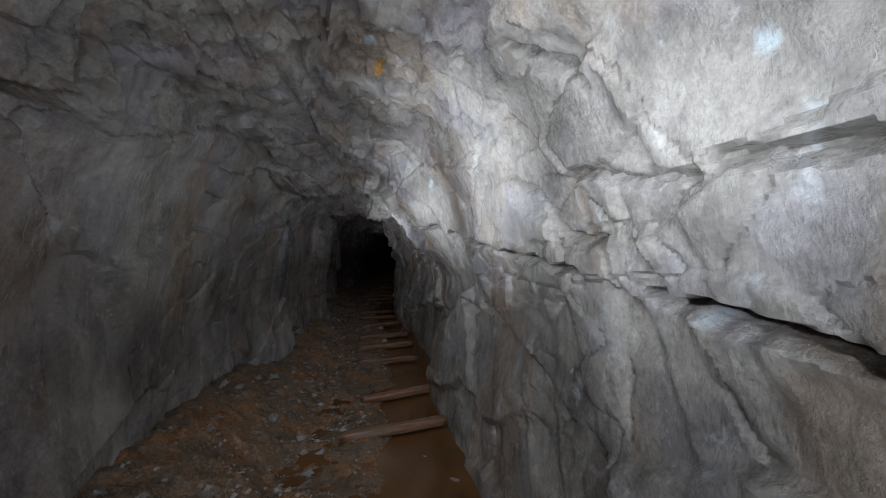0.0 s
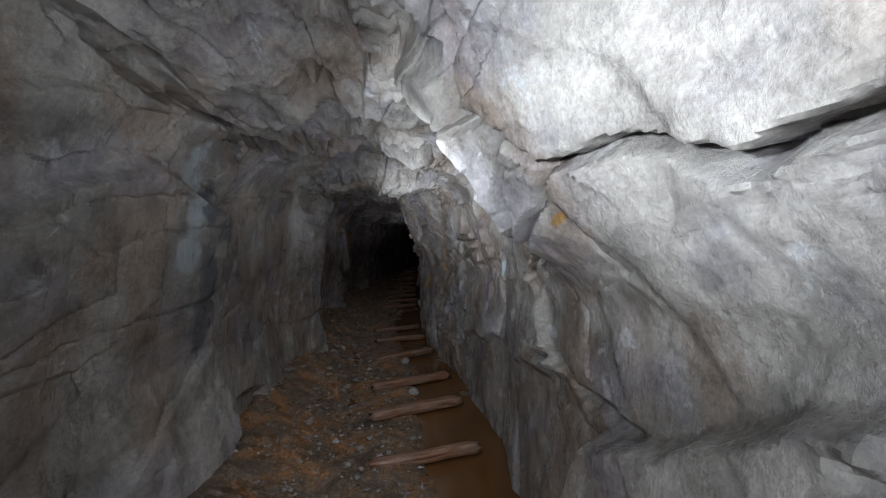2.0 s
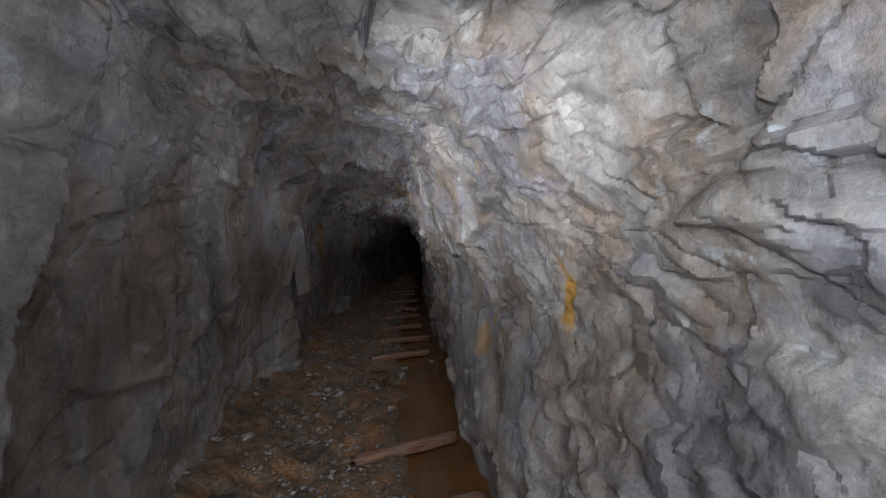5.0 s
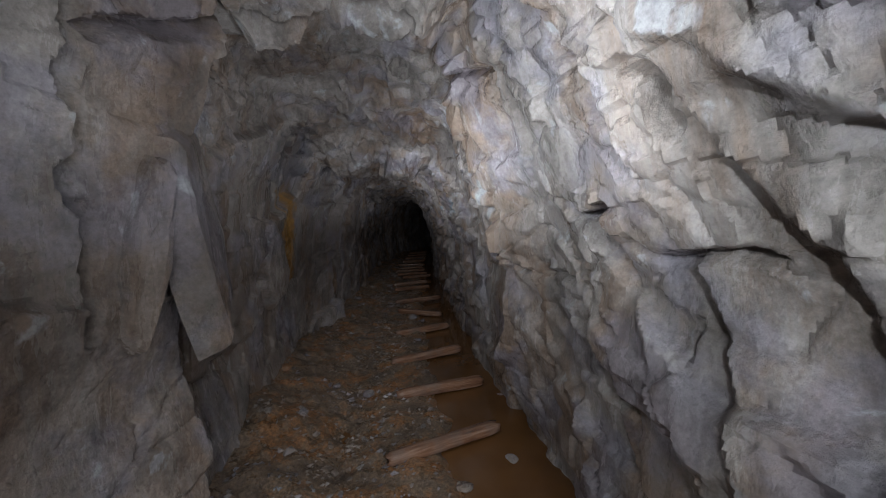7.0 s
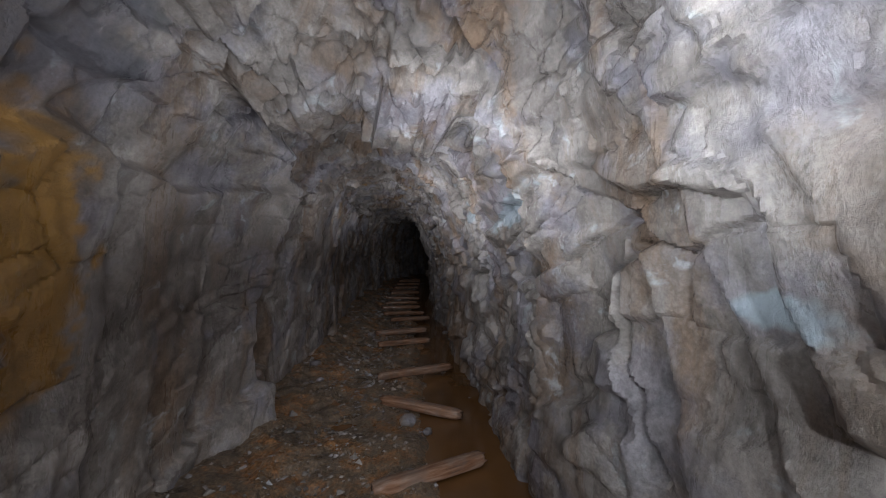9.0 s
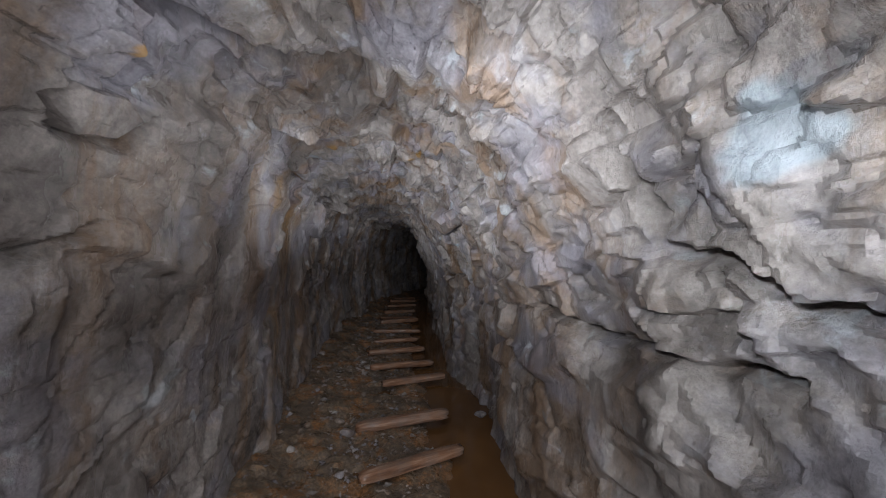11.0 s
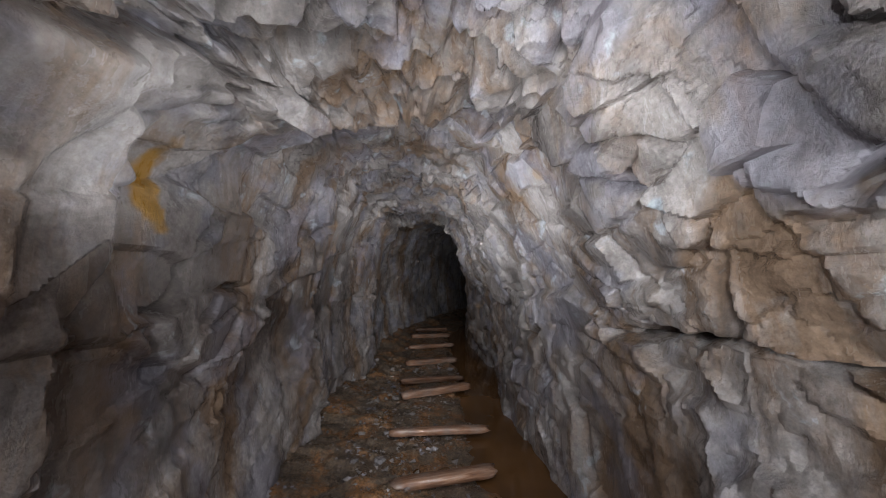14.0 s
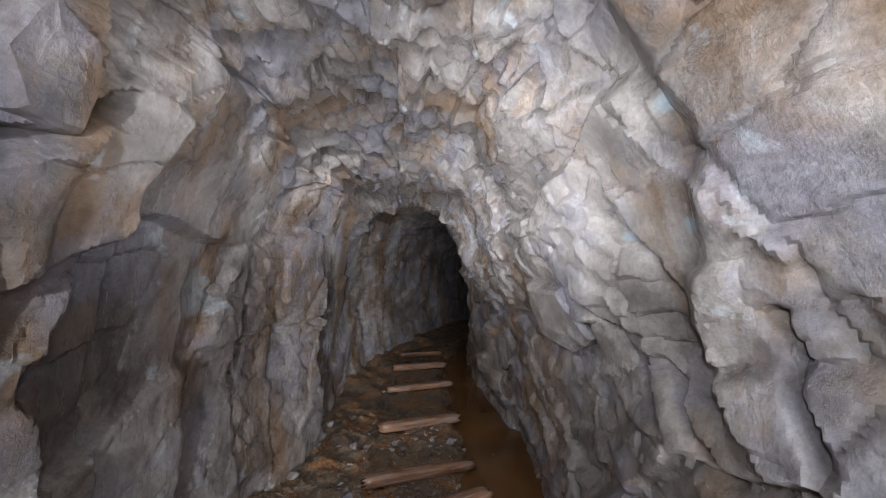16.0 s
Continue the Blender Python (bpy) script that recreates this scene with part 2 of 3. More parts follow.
RIGHT = np.clip((VV - .6) / .1, 0, 1)


def relief():
    wa, wb = fbm(YY * 1.7, ARC * 1.7, 5), fbm(YY * 1.7, ARC * 1.7, 15)
    a, b = YY + .07 * wa, ARC + .07 * wb
    ra, rb = YY + .02 * fbm(YY * 6, ARC * 6, 25), ARC + .02 * fbm(YY * 6, ARC * 6, 35)
    d = .04 * fbm(YY * .9, ARC * .9, 45, 3)
    # large slabs, leaning with the cleavage
    lean = np.where(VV > .55, .5, -.25)
    h, kind, gap = plates((a + lean * b) / 1.0, (b - .15 * a) / .62, 101, .05, .06, .06, .05)
    d += h - .03 * np.exp(-(gap / .02) ** 2) * (kind > .1)
    calm = 1 - .62 * np.clip((6.5 - YY) / 1.5, 0, 1) * (1 - ROOF)     # the outer part is smoother
    calm = calm * (1 - .45 * np.clip((.36 - VV) / .06, 0, 1))
    scale = calm * np.clip(.45 + .9 * fbm(YY * .7, ARC * .7, 85, 2) + .6 * ROOF, .3, 1.25)
    h, kind, gap = plates((ra + lean * rb) / .38, (rb - .2 * ra) / .2, 201, .034, .05, .036, .12)
    d += scale * (h - .06 * np.exp(-(gap / .06) ** 2) * (kind > 0))
    rough = calm * np.clip(.5 + 1.0 * fbm(YY * .8, ARC * .8, 55, 3) + .7 * ROOF + .02 * (YY - 5), 0, 1.2)
    h, kind, gap = plates((ra * 1.3 + .4 * rb) / .15, rb / .085, 301, .018, .02, .016, .3)
    d += rough * (h - .012 * np.exp(-(gap / .14) ** 2) * (kind > .2))
    d += .006 * fbm(YY * 4, ARC * 4, 65, 4)
    # broken bedding: short ledges across the roof, upright splinters on the left, leaning ones on the right
    patch = np.clip(.5 + 1.2 * fbm(YY * 1.1, ARC * 1.1, 57, 3), 0, 1)
    d += ROOF * .065 * saw((YY + .16 * fbm(YY * 2.5, ARC * 2.5, 58, 4)) / .24, .09) * (.5 + patch)
    d += (1 - ROOF) * .042 * saw((YY + .45 * RIGHT * (ARC - 3) + .08 * fbm(YY * 1.6, ARC * .8, 59, 4)) / .33, .09) * patch * calm
    d -= RIGHT * (1 - ROOF) * .03 * saw((YY * .35 + ARC + .09 * fbm(YY * 1.6, ARC * 1.6, 60, 4)) / .41, .09) * (1 - patch) * calm
    return d


def crack(points, depth, width, lift=0.0):
    """A ragged open joint along places (y, v) of the rock; the rock on its upper side stands proud by lift."""
    p = np.array(points)
    arc = np.array([np.interp(v, VS, ARC[np.searchsorted(YS, y)]) for y, v in points])
    lo, hi = np.searchsorted(YS, [p[:, 0].min() - .35, p[:, 0].max() + .35])
    cut = np.s_[lo:hi]
    y = YY[cut] + .022 * fbm(YY[cut] * 7, ARC[cut] * 7, 91, 3)
    b = ARC[cut] + .022 * fbm(YY[cut] * 7, ARC[cut] * 7, 92, 3)
    best, side = np.full(y.shape, 9.0), np.zeros(y.shape)
    for (y0, b0), (y1, b1) in zip(zip(p[:-1, 0], arc[:-1]), zip(p[1:, 0], arc[1:])):
        dy, db = y1 - y0, b1 - b0
        n = dy * dy + db * db + 1e-9
        t = np.clip(((y - y0) * dy + (b - b0) * db) / n, 0, 1)
        d = np.hypot(y - y0 - t * dy, b - b0 - t * db)
        s = np.sign((y - y0) * db - (b - b0) * dy) * np.sign(db if abs(db) > abs(dy) * 2 else dy)
        side = np.where(d < best, s, side)
        best = np.minimum(best, d)
    depth, width = depth * 1.6, width * .95
    w = width * (.55 + .45 * fbm(y * 3, b * 3, 93, 2))
    DEPTH[cut] += .75 * lift * np.clip(side, 0, 1) * np.clip(best / .035, 0, 1) * np.exp(-(best / .22) ** 2)
    DEPTH[cut] -= depth * np.exp(-(best / np.maximum(w, .012)) ** 3)


def rib(y, v0, v1, height, back=.5):
    """A jamb or brow: the rock swells towards y and breaks off sharply beyond it."""
    edge = y + .07 * fbm(ARC * 2.2, ARC * .7 + y, 97, 4)
    s = edge - YY
    band = np.clip((VV - v0) / .03, 0, 1) * np.clip((v1 - VV) / .03, 0, 1)
    shape = np.where(s > 0, np.clip(1 - s / back, 0, 1), np.clip(1 + s / .07, 0, 1))
    DEPTH[:] += height * band * shape


def mineral(y, v, long, high, channel, strength=.9):
    """A ragged patch on the rock: channel 0 ochre mineral, 1 blue-white mineral, 2 blackish."""
    lo, hi = np.searchsorted(YS, [y - 2.2 * long - .1, y + 2.2 * long + .1])
    cut = np.s_[lo:hi]
    arc = np.interp(v, VS, ARC[np.searchsorted(YS, y)])
    d = np.hypot((YY[cut] - y) / long, (ARC[cut] - arc) / high)
    d = d + .45 * fbm(YY[cut] * 9, ARC[cut] * 9, 71 + channel, 4) + .12 * fbm(YY[cut] * 40, ARC[cut] * 40, 77, 2)
    MARKS[cut][..., channel] = np.maximum(MARKS[cut][..., channel], strength * np.clip((1.05 - d) / .3, 0, 1))


def outward():
    tx, tz = np.gradient(SX, axis=1), np.gradient(SZ, axis=1)
    ker = np.hanning(41)
    ker /= ker.sum()
    for g in (tx, tz):
        padded = np.pad(g, ((0, 0), (20, 20)), mode="edge")
        g[:] = np.stack([np.convolve(r, ker, "valid") for r in padded])
    n = np.hypot(tx, tz) + 1e-9
    return tz / n, -tx / n      # points into the drive


NX, NZ = outward()
DEPTH = relief()
MARKS = np.zeros((*YY.shape, 3))
# jambs, brows and pillars that narrow the drive
for y, v0, v1, height, back in ((4.35, .0, .36, .09, .7), (4.1, .34, .62, .10, .5), (3.42, .64, .84, .10, .6),
                                (6.2, .0, .40, .22, .6), (6.1, .38, .68, .2, .6), (9.2, .02, .40, .18, .5),
                                (9.4, .36, .64, .24, .6), (9.9, .64, 1.0, .15, .5), (12.7, .0, .40, .2, .5),
                                (12.2, .38, .66, .2, .6), (11.7, .64, 1.0, .09, .4), (15.0, .0, .34, .06, .6),
                                (16.6, .0, .36, .10, .8), (17.55, .34, .64, .13, .7), (18.6, .0, .36, .10, .5),
                                (18.1, .64, .9, .06, .5), (20.4, .0, .40, .13, .6), (20.3, .36, .68, .13, .6),
                                (21.6, .3, .7, .1, .5), (20.9, .64, 1.0, .12, .6)):
    rib(y, v0, v1, height, back)
# long open joints, then mineral stains and blackish patches
crack(((3.08, 0.775), (2.66, 0.800), (1.54, 0.825), (1.11, 0.837)), .09, .022, .03)
crack(((0.83, 0.844), (0.56, 0.844), (0.45, 0.846), (0.36, 0.850)), .09, .025, .03)
crack(((1.04, 0.777), (1.03, 0.808), (0.97, 0.823), (0.97, 0.838)), .06, .016, 0)
crack(((1.04, 0.677), (0.91, 0.706), (0.83, 0.731)), .05, .014, .01)
crack(((1.02, 0.773), (0.62, 0.787)), .03, .01, .02)
crack(((0.56, 0.785), (0.43, 0.788), (0.33, 0.788)), .06, .022, .015)
crack(((3.06, 0.610), (3.24, 0.727), (3.08, 0.775), (3.89, 0.856)), .05, .016, 0.02)
crack(((1.46, 0.758), (1.28, 0.779), (1.13, 0.810), (0.97, 0.815)), .05, .012, 0)
crack(((1.82, 0.508), (1.55, 0.548), (1.87, 0.577), (2.15, 0.627), (1.92, 0.660)), .05, .012, .01)
crack(((1.19, 0.321), (1.47, 0.335), (1.37, 0.375)), .05, .015, .03)
crack(((2.48, 0.802), (2.18, 0.810), (1.99, 0.815)), .1, .028, .035)
crack(((3.61, 0.900), (3.06, 0.906)), .05, .012, 0)
crack(((2.58, 0.883), (2.49, 0.887), (2.37, 0.887)), .05, .014, .02)
crack(((2.27, 0.883), (2.11, 0.881)), .05, .014, .02)
crack(((3.18, 0.750), (3.64, 0.850)), .05, .016, 0)
crack(((3.44, 0.379), (3.89, 0.375), (4.96, 0.437), (4.07, 0.569), (3.22, 0.742)), .05, .014, .03)
crack(((4.43, 0.388), (4.73, 0.406), (5.16, 0.429), (4.83, 0.485), (4.66, 0.542), (4.67, 0.610), (4.64, 0.667)), .09, .024, .06)
crack(((5.73, 0.400), (5.69, 0.462), (5.83, 0.537), (5.72, 0.615)), .06, .016, .05)
crack(((4.66, 0.673), (4.72, 0.773), (4.73, 0.852), (4.47, 0.883)), .05, .016, .02)
crack(((3.95, 0.902), (3.82, 0.904), (3.64, 0.900), (3.59, 0.902)), .06, .018, .02)
crack(((6.24, 0.760), (5.58, 0.815), (4.80, 0.825), (4.77, 0.852)), .03, .01, .02)
crack(((5.42, 0.198), (5.36, 0.131), (4.89, 0.110)), .02, .008, 0)
crack(((4.71, 0.662), (4.79, 0.750), (4.68, 0.808), (4.58, 0.840), (4.51, 0.865), (4.42, 0.873)), .06, .018, .03)
crack(((4.64, 0.602), (4.74, 0.629), (4.61, 0.669)), .1, .025, .05)
crack(((4.61, 0.863), (4.58, 0.885), (4.54, 0.898)), .05, .014, 0)
crack(((5.30, 0.196), (5.33, 0.163), (5.35, 0.131)), .03, .008, 0)
crack(((8.48, 0.631), (8.19, 0.687), (7.97, 0.706)), .05, .014, .03)
crack(((7.98, 0.842), (7.76, 0.860), (7.63, 0.881), (7.40, 0.888)), .06, .016, .02)
crack(((7.34, 0.860), (7.17, 0.869), (7.08, 0.877), (6.99, 0.879)), .08, .02, .03)
crack(((7.31, 0.829), (7.16, 0.852), (7.05, 0.862)), .05, .016, .02)
crack(((8.09, 0.329), (8.26, 0.267), (8.18, 0.238)), .06, .018, 0)
crack(((8.18, 0.337), (8.39, 0.388)), .08, .02, .04)
crack(((8.82, 0.331), (8.87, 0.244), (8.87, 0.175)), .06, .016, 0)
crack(((8.86, 0.327), (9.19, 0.369), (9.39, 0.462), (9.24, 0.592)), .07, .02, .05)
crack(((8.99, 0.671), (9.19, 0.702), (9.25, 0.763)), .05, .014, .03)
crack(((8.99, 0.752), (9.06, 0.798), (8.99, 0.819), (8.74, 0.815)), .05, .014, .03)
crack(((9.83, 0.865), (9.48, 0.877), (9.09, 0.867)), .04, .01, .02)
crack(((9.74, 0.537), (9.70, 0.594), (10.12, 0.623), (9.29, 0.690)), .07, .018, .04)
crack(((8.49, 0.750), (8.41, 0.760), (8.38, 0.781)), .06, .016, .04)
crack(((8.67, 0.837), (8.55, 0.846), (8.28, 0.835)), .04, .014, .03)
crack(((11.09, 0.546), (11.33, 0.569), (11.47, 0.604), (11.65, 0.679)), .06, .016, .03)
crack(((11.99, 0.400), (11.86, 0.488), (11.70, 0.610)), .06, .016, .05)
crack(((10.27, 0.821), (10.24, 0.848), (10.20, 0.869), (10.08, 0.867)), .05, .014, .02)
crack(((10.08, 0.896), (10.00, 0.904)), .05, .014, 0)
crack(((9.85, 0.854), (9.81, 0.860)), .06, .016, .02)
crack(((9.87, 0.790), (9.84, 0.798), (9.80, 0.802)), .08, .03, .04)
crack(((11.72, 0.312), (11.81, 0.400), (11.73, 0.421)), .05, .014, .02)
crack(((11.46, 0.777), (12.09, 0.883), (11.64, 0.942)), .04, .012, 0)
crack(((11.12, 0.825), (11.14, 0.888), (10.91, 0.927)), .04, .012, 0)
crack(((14.10, 0.869), (13.50, 0.873), (13.17, 0.871), (12.97, 0.869), (12.91, 0.871)), .08, .02, .03)
crack(((13.30, 0.733), (13.26, 0.777), (13.19, 0.810), (13.00, 0.821), (12.88, 0.838), (12.82, 0.838), (12.77, 0.835)), .09, .024, .05)
crack(((13.40, 0.198), (13.44, 0.217), (13.48, 0.231), (13.62, 0.246)), .06, .018, .03)
crack(((13.49, 0.288), (13.62, 0.294), (13.69, 0.315)), .05, .014, .03)
crack(((13.78, 0.608), (13.82, 0.640), (13.66, 0.681)), .05, .016, .05)
crack(((14.96, 0.360), (16.89, 0.367), (16.18, 0.556), (16.74, 0.638)), .05, .014, .03)
crack(((13.49, 0.387), (13.72, 0.412), (13.90, 0.437)), .06, .016, .04)
crack(((16.11, 0.654), (16.11, 0.729), (15.91, 0.762)), .06, .016, .03)
crack(((16.52, 0.798), (16.49, 0.856), (16.14, 0.856)), .05, .014, .02)
crack(((15.47, 0.777), (15.29, 0.815), (15.17, 0.848), (15.08, 0.869)), .06, .016, .02)
crack(((15.64, 0.877), (15.31, 0.881), (15.26, 0.898), (15.16, 0.908)), .06, .014, .02)
crack(((16.29, 0.346), (17.09, 0.406), (16.34, 0.533), (16.25, 0.588)), .05, .014, .03)
crack(((16.04, 0.321), (16.30, 0.235), (16.47, 0.154)), .04, .012, 0)
crack(((16.02, 0.338), (16.15, 0.360), (16.49, 0.402)), .06, .016, .04)
crack(((16.16, 0.306), (16.56, 0.346), (17.00, 0.379), (16.97, 0.496), (16.70, 0.527), (16.42, 0.558)), .07, .018, .05)
crack(((16.01, 0.669), (16.02, 0.710), (15.95, 0.723), (15.93, 0.752)), .06, .016, .03)
crack(((16.50, 0.806), (16.46, 0.858)), .05, .012, 0)
crack(((17.09, 0.871), (16.43, 0.858), (16.14, 0.856)), .05, .012, .02)
crack(((15.75, 0.771), (15.73, 0.800), (15.78, 0.858)), .05, .016, 0)
crack(((16.15, 0.783), (15.95, 0.767), (15.73, 0.763), (15.60, 0.760)), .12, .04, .06)
crack(((17.24, 0.317), (17.32, 0.279), (17.11, 0.242), (17.03, 0.208), (16.94, 0.202)), .06, .018, .03)
crack(((17.58, 0.229), (17.54, 0.210), (17.32, 0.213), (17.20, 0.194)), .05, .014, .02)
crack(((17.18, 0.873), (16.94, 0.869), (16.59, 0.860)), .08, .018, .02)
crack(((16.94, 0.360), (17.00, 0.369), (17.14, 0.410)), .08, .02, .05)
crack(((18.25, 0.333), (18.20, 0.256), (18.20, 0.202)), .04, .012, .02)
crack(((17.16, 0.360), (17.37, 0.419)), .06, .016, .04)
crack(((18.30, 0.269), (18.34, 0.244), (18.40, 0.212), (18.45, 0.183)), .08, .02, 0)
crack(((18.30, 0.269), (18.37, 0.281), (18.45, 0.304), (18.54, 0.327)), .09, .022, .06)
crack(((18.66, 0.625), (18.66, 0.673), (18.55, 0.704)), .06, .016, .05)
crack(((19.23, 0.729), (19.39, 0.767), (19.04, 0.763)), .05, .014, .03)
crack(((18.98, 0.798), (18.80, 0.827), (18.56, 0.852)), .06, .018, .03)
crack(((18.42, 0.854), (18.25, 0.888), (18.17, 0.894)), .05, .016, 0)
crack(((18.29, 0.900), (18.05, 0.890), (17.93, 0.885)), .06, .018, .03)
crack(((21.10, 0.310), (21.05, 0.196), (20.23, 0.160)), .05, .014, .02)
crack(((17.99, 0.831), (17.98, 0.860), (17.91, 0.877)), .05, .018, 0)
crack(((19.84, 0.425), (20.05, 0.363), (19.63, 0.292)), .05, .012, .02)
mineral(1.73, 0.587, 0.063, 0.020, 0, 0.90)
mineral(0.44, 0.756, 0.020, 0.025, 1, 0.60)
mineral(1.94, 0.525, 0.045, 0.020, 2, 0.60)
mineral(1.53, 0.577, 0.022, 0.020, 1, 0.50)
mineral(0.66, 0.850, 0.040, 0.025, 1, 0.40)
mineral(2.33, 0.244, 0.143, 0.515, 0, 0.25)
mineral(3.16, 0.806, 0.045, 0.020, 0, 0.80)
mineral(2.64, 0.719, 0.036, 0.020, 1, 0.80)
mineral(2.46, 0.869, 0.027, 0.026, 1, 0.80)
mineral(4.05, 0.252, 0.076, 0.375, 1, 0.50)
mineral(4.16, 0.187, 0.081, 0.363, 2, 0.60)
mineral(2.16, 0.823, 0.020, 0.056, 1, 0.40)
mineral(2.86, 0.610, 0.125, 0.020, 0, 0.20)
mineral(4.20, 0.188, 0.063, 0.264, 2, 0.75)
mineral(4.18, 0.275, 0.081, 0.134, 2, 0.70)
mineral(4.33, 0.250, 0.116, 0.066, 2, 0.60)
mineral(4.51, 0.856, 0.072, 0.048, 1, 0.80)
mineral(3.89, 0.783, 0.157, 0.126, 0, 0.25)
mineral(3.83, 0.760, 0.031, 0.020, 0, 0.60)
mineral(3.90, 0.742, 0.022, 0.020, 0, 0.80)
mineral(4.15, 0.690, 0.036, 0.020, 1, 0.90)
mineral(4.49, 0.856, 0.049, 0.039, 1, 0.80)
mineral(4.70, 0.842, 0.031, 0.031, 0, 0.60)
mineral(4.62, 0.763, 0.027, 0.031, 1, 0.60)
mineral(6.84, 0.866, 0.04, 0.13, 0, 1.0)
mineral(7.70, 0.223, 0.103, 0.351, 2, 0.35)
mineral(8.29, 0.331, 0.152, 0.101, 2, 0.30)
mineral(7.63, 0.910, 0.045, 0.081, 0, 0.55)
mineral(7.55, 0.894, 0.022, 0.054, 0, 0.60)
mineral(7.26, 0.735, 0.020, 0.060, 0, 0.50)
mineral(7.34, 0.788, 0.022, 0.069, 2, 0.40)
mineral(11.28, 0.205, 0.2, 0.42, 0, 0.9)
# broad blackish patch at half strength over the recess of the left face
mineral(11.11, 0.354, 0.394, 0.342, 2, 0.50)
mineral(9.49, 0.319, 0.264, 0.191, 1, 0.12)
mineral(11.07, 0.263, 0.027, 0.138, 0, 0.60)
mineral(11.09, 0.212, 0.036, 0.129, 0, 0.55)
mineral(10.84, 0.219, 0.020, 0.062, 0, 0.40)
mineral(9.81, 0.783, 0.022, 0.071, 1, 0.45)
mineral(12.01, 0.788, 0.400, 0.051, 1, 0.50)
mineral(10.55, 0.850, 0.116, 0.045, 1, 0.80)
mineral(9.90, 0.806, 0.058, 0.050, 1, 0.40)
mineral(10.11, 0.810, 0.020, 0.020, 1, 0.80)
mineral(15.02, 0.596, 0.058, 0.020, 0, 0.90)
mineral(12.83, 0.771, 0.094, 0.085, 1, 0.60)
mineral(12.75, 0.760, 0.058, 0.034, 2, 0.50)
mineral(13.50, 0.356, 0.022, 0.020, 0, 0.70)
mineral(15.16, 0.585, 0.020, 0.023, 0, 0.90)
mineral(15.09, 0.440, 0.020, 0.031, 0, 0.70)
mineral(14.82, 0.287, 0.076, 0.208, 0, 0.30)
mineral(15.56, 0.733, 0.148, 0.070, 1, 0.40)
mineral(14.61, 0.719, 0.040, 0.039, 1, 0.50)
mineral(15.29, 0.402, 0.031, 0.032, 1, 0.40)
mineral(15.42, 0.2, 0.13, 0.7, 0, 0.28)
mineral(15.94, 0.829, 0.058, 0.069, 0, 0.40)
mineral(15.68, 0.737, 0.040, 0.077, 1, 0.50)
mineral(15.90, 0.794, 0.058, 0.032, 1, 0.60)
mineral(16.38, 0.573, 0.020, 0.020, 0, 0.50)
mineral(16.30, 0.752, 0.054, 0.074, 1, 0.45)
mineral(16.93, 0.268, 0.05, 0.12, 0, 1.0)
mineral(16.95, 0.250, 0.020, 0.020, 0, 0.70)
mineral(16.70, 0.742, 0.022, 0.038, 1, 0.50)
mineral(16.62, 0.777, 0.020, 0.031, 1, 0.50)
mineral(17.41, 0.712, 0.085, 0.047, 0, 0.40)
mineral(17.23, 0.450, 0.020, 0.020, 1, 0.60)
mineral(17.34, 0.506, 0.020, 0.020, 1, 0.60)
mineral(20.34, 0.904, 0.244, 0.075, 0, 0.60)
mineral(19.87, 0.577, 0.022, 0.020, 0, 0.90)
mineral(18.09, 0.744, 0.031, 0.026, 1, 0.70)
mineral(18.67, 0.431, 0.020, 0.020, 1, 0.60)
mineral(18.34, 0.796, 0.040, 0.020, 1, 0.70)
mineral(18.11, 0.794, 0.031, 0.020, 1, 0.80)
mineral(19.23, 0.204, 0.090, 0.103, 1, 0.35)
mineral(18.37, 0.315, 0.022, 0.066, 1, 0.25)
for turn in (0, 1):
    near = .25 * np.roll(DEPTH, 1, turn) + .5 * DEPTH + .25 * np.roll(DEPTH, -1, turn)
    DEPTH = DEPTH + np.clip((np.abs(near - DEPTH) - .003) / .006, .08, 1) * (near - DEPTH)      # worn lips on the high steps
XYZ = np.stack([SX + NX * DEPTH, YY, SZ + NZ * DEPTH], -1)
A, B = int(.36 * 520), int(.66 * 520)
WALL_L = tagged(sheet("wall_left", XYZ[:, :A + 1], ROCK, MARKS[:, :A + 1]), "rough hewn grey-brown rock wall of the mine drive", "rock wall", kind="structure")
tagged(sheet("ceiling", XYZ[:, A:B + 1], ROCK, MARKS[:, A:B + 1]), "scaly cleaved rock roof of the mine drive", "rock ceiling", kind="structure")
WALL_R = tagged(sheet("wall_right", XYZ[:, B:], ROCK, MARKS[:, B:]), "slabby leaning rock wall with long dark cracks", "rock wall", kind="structure")


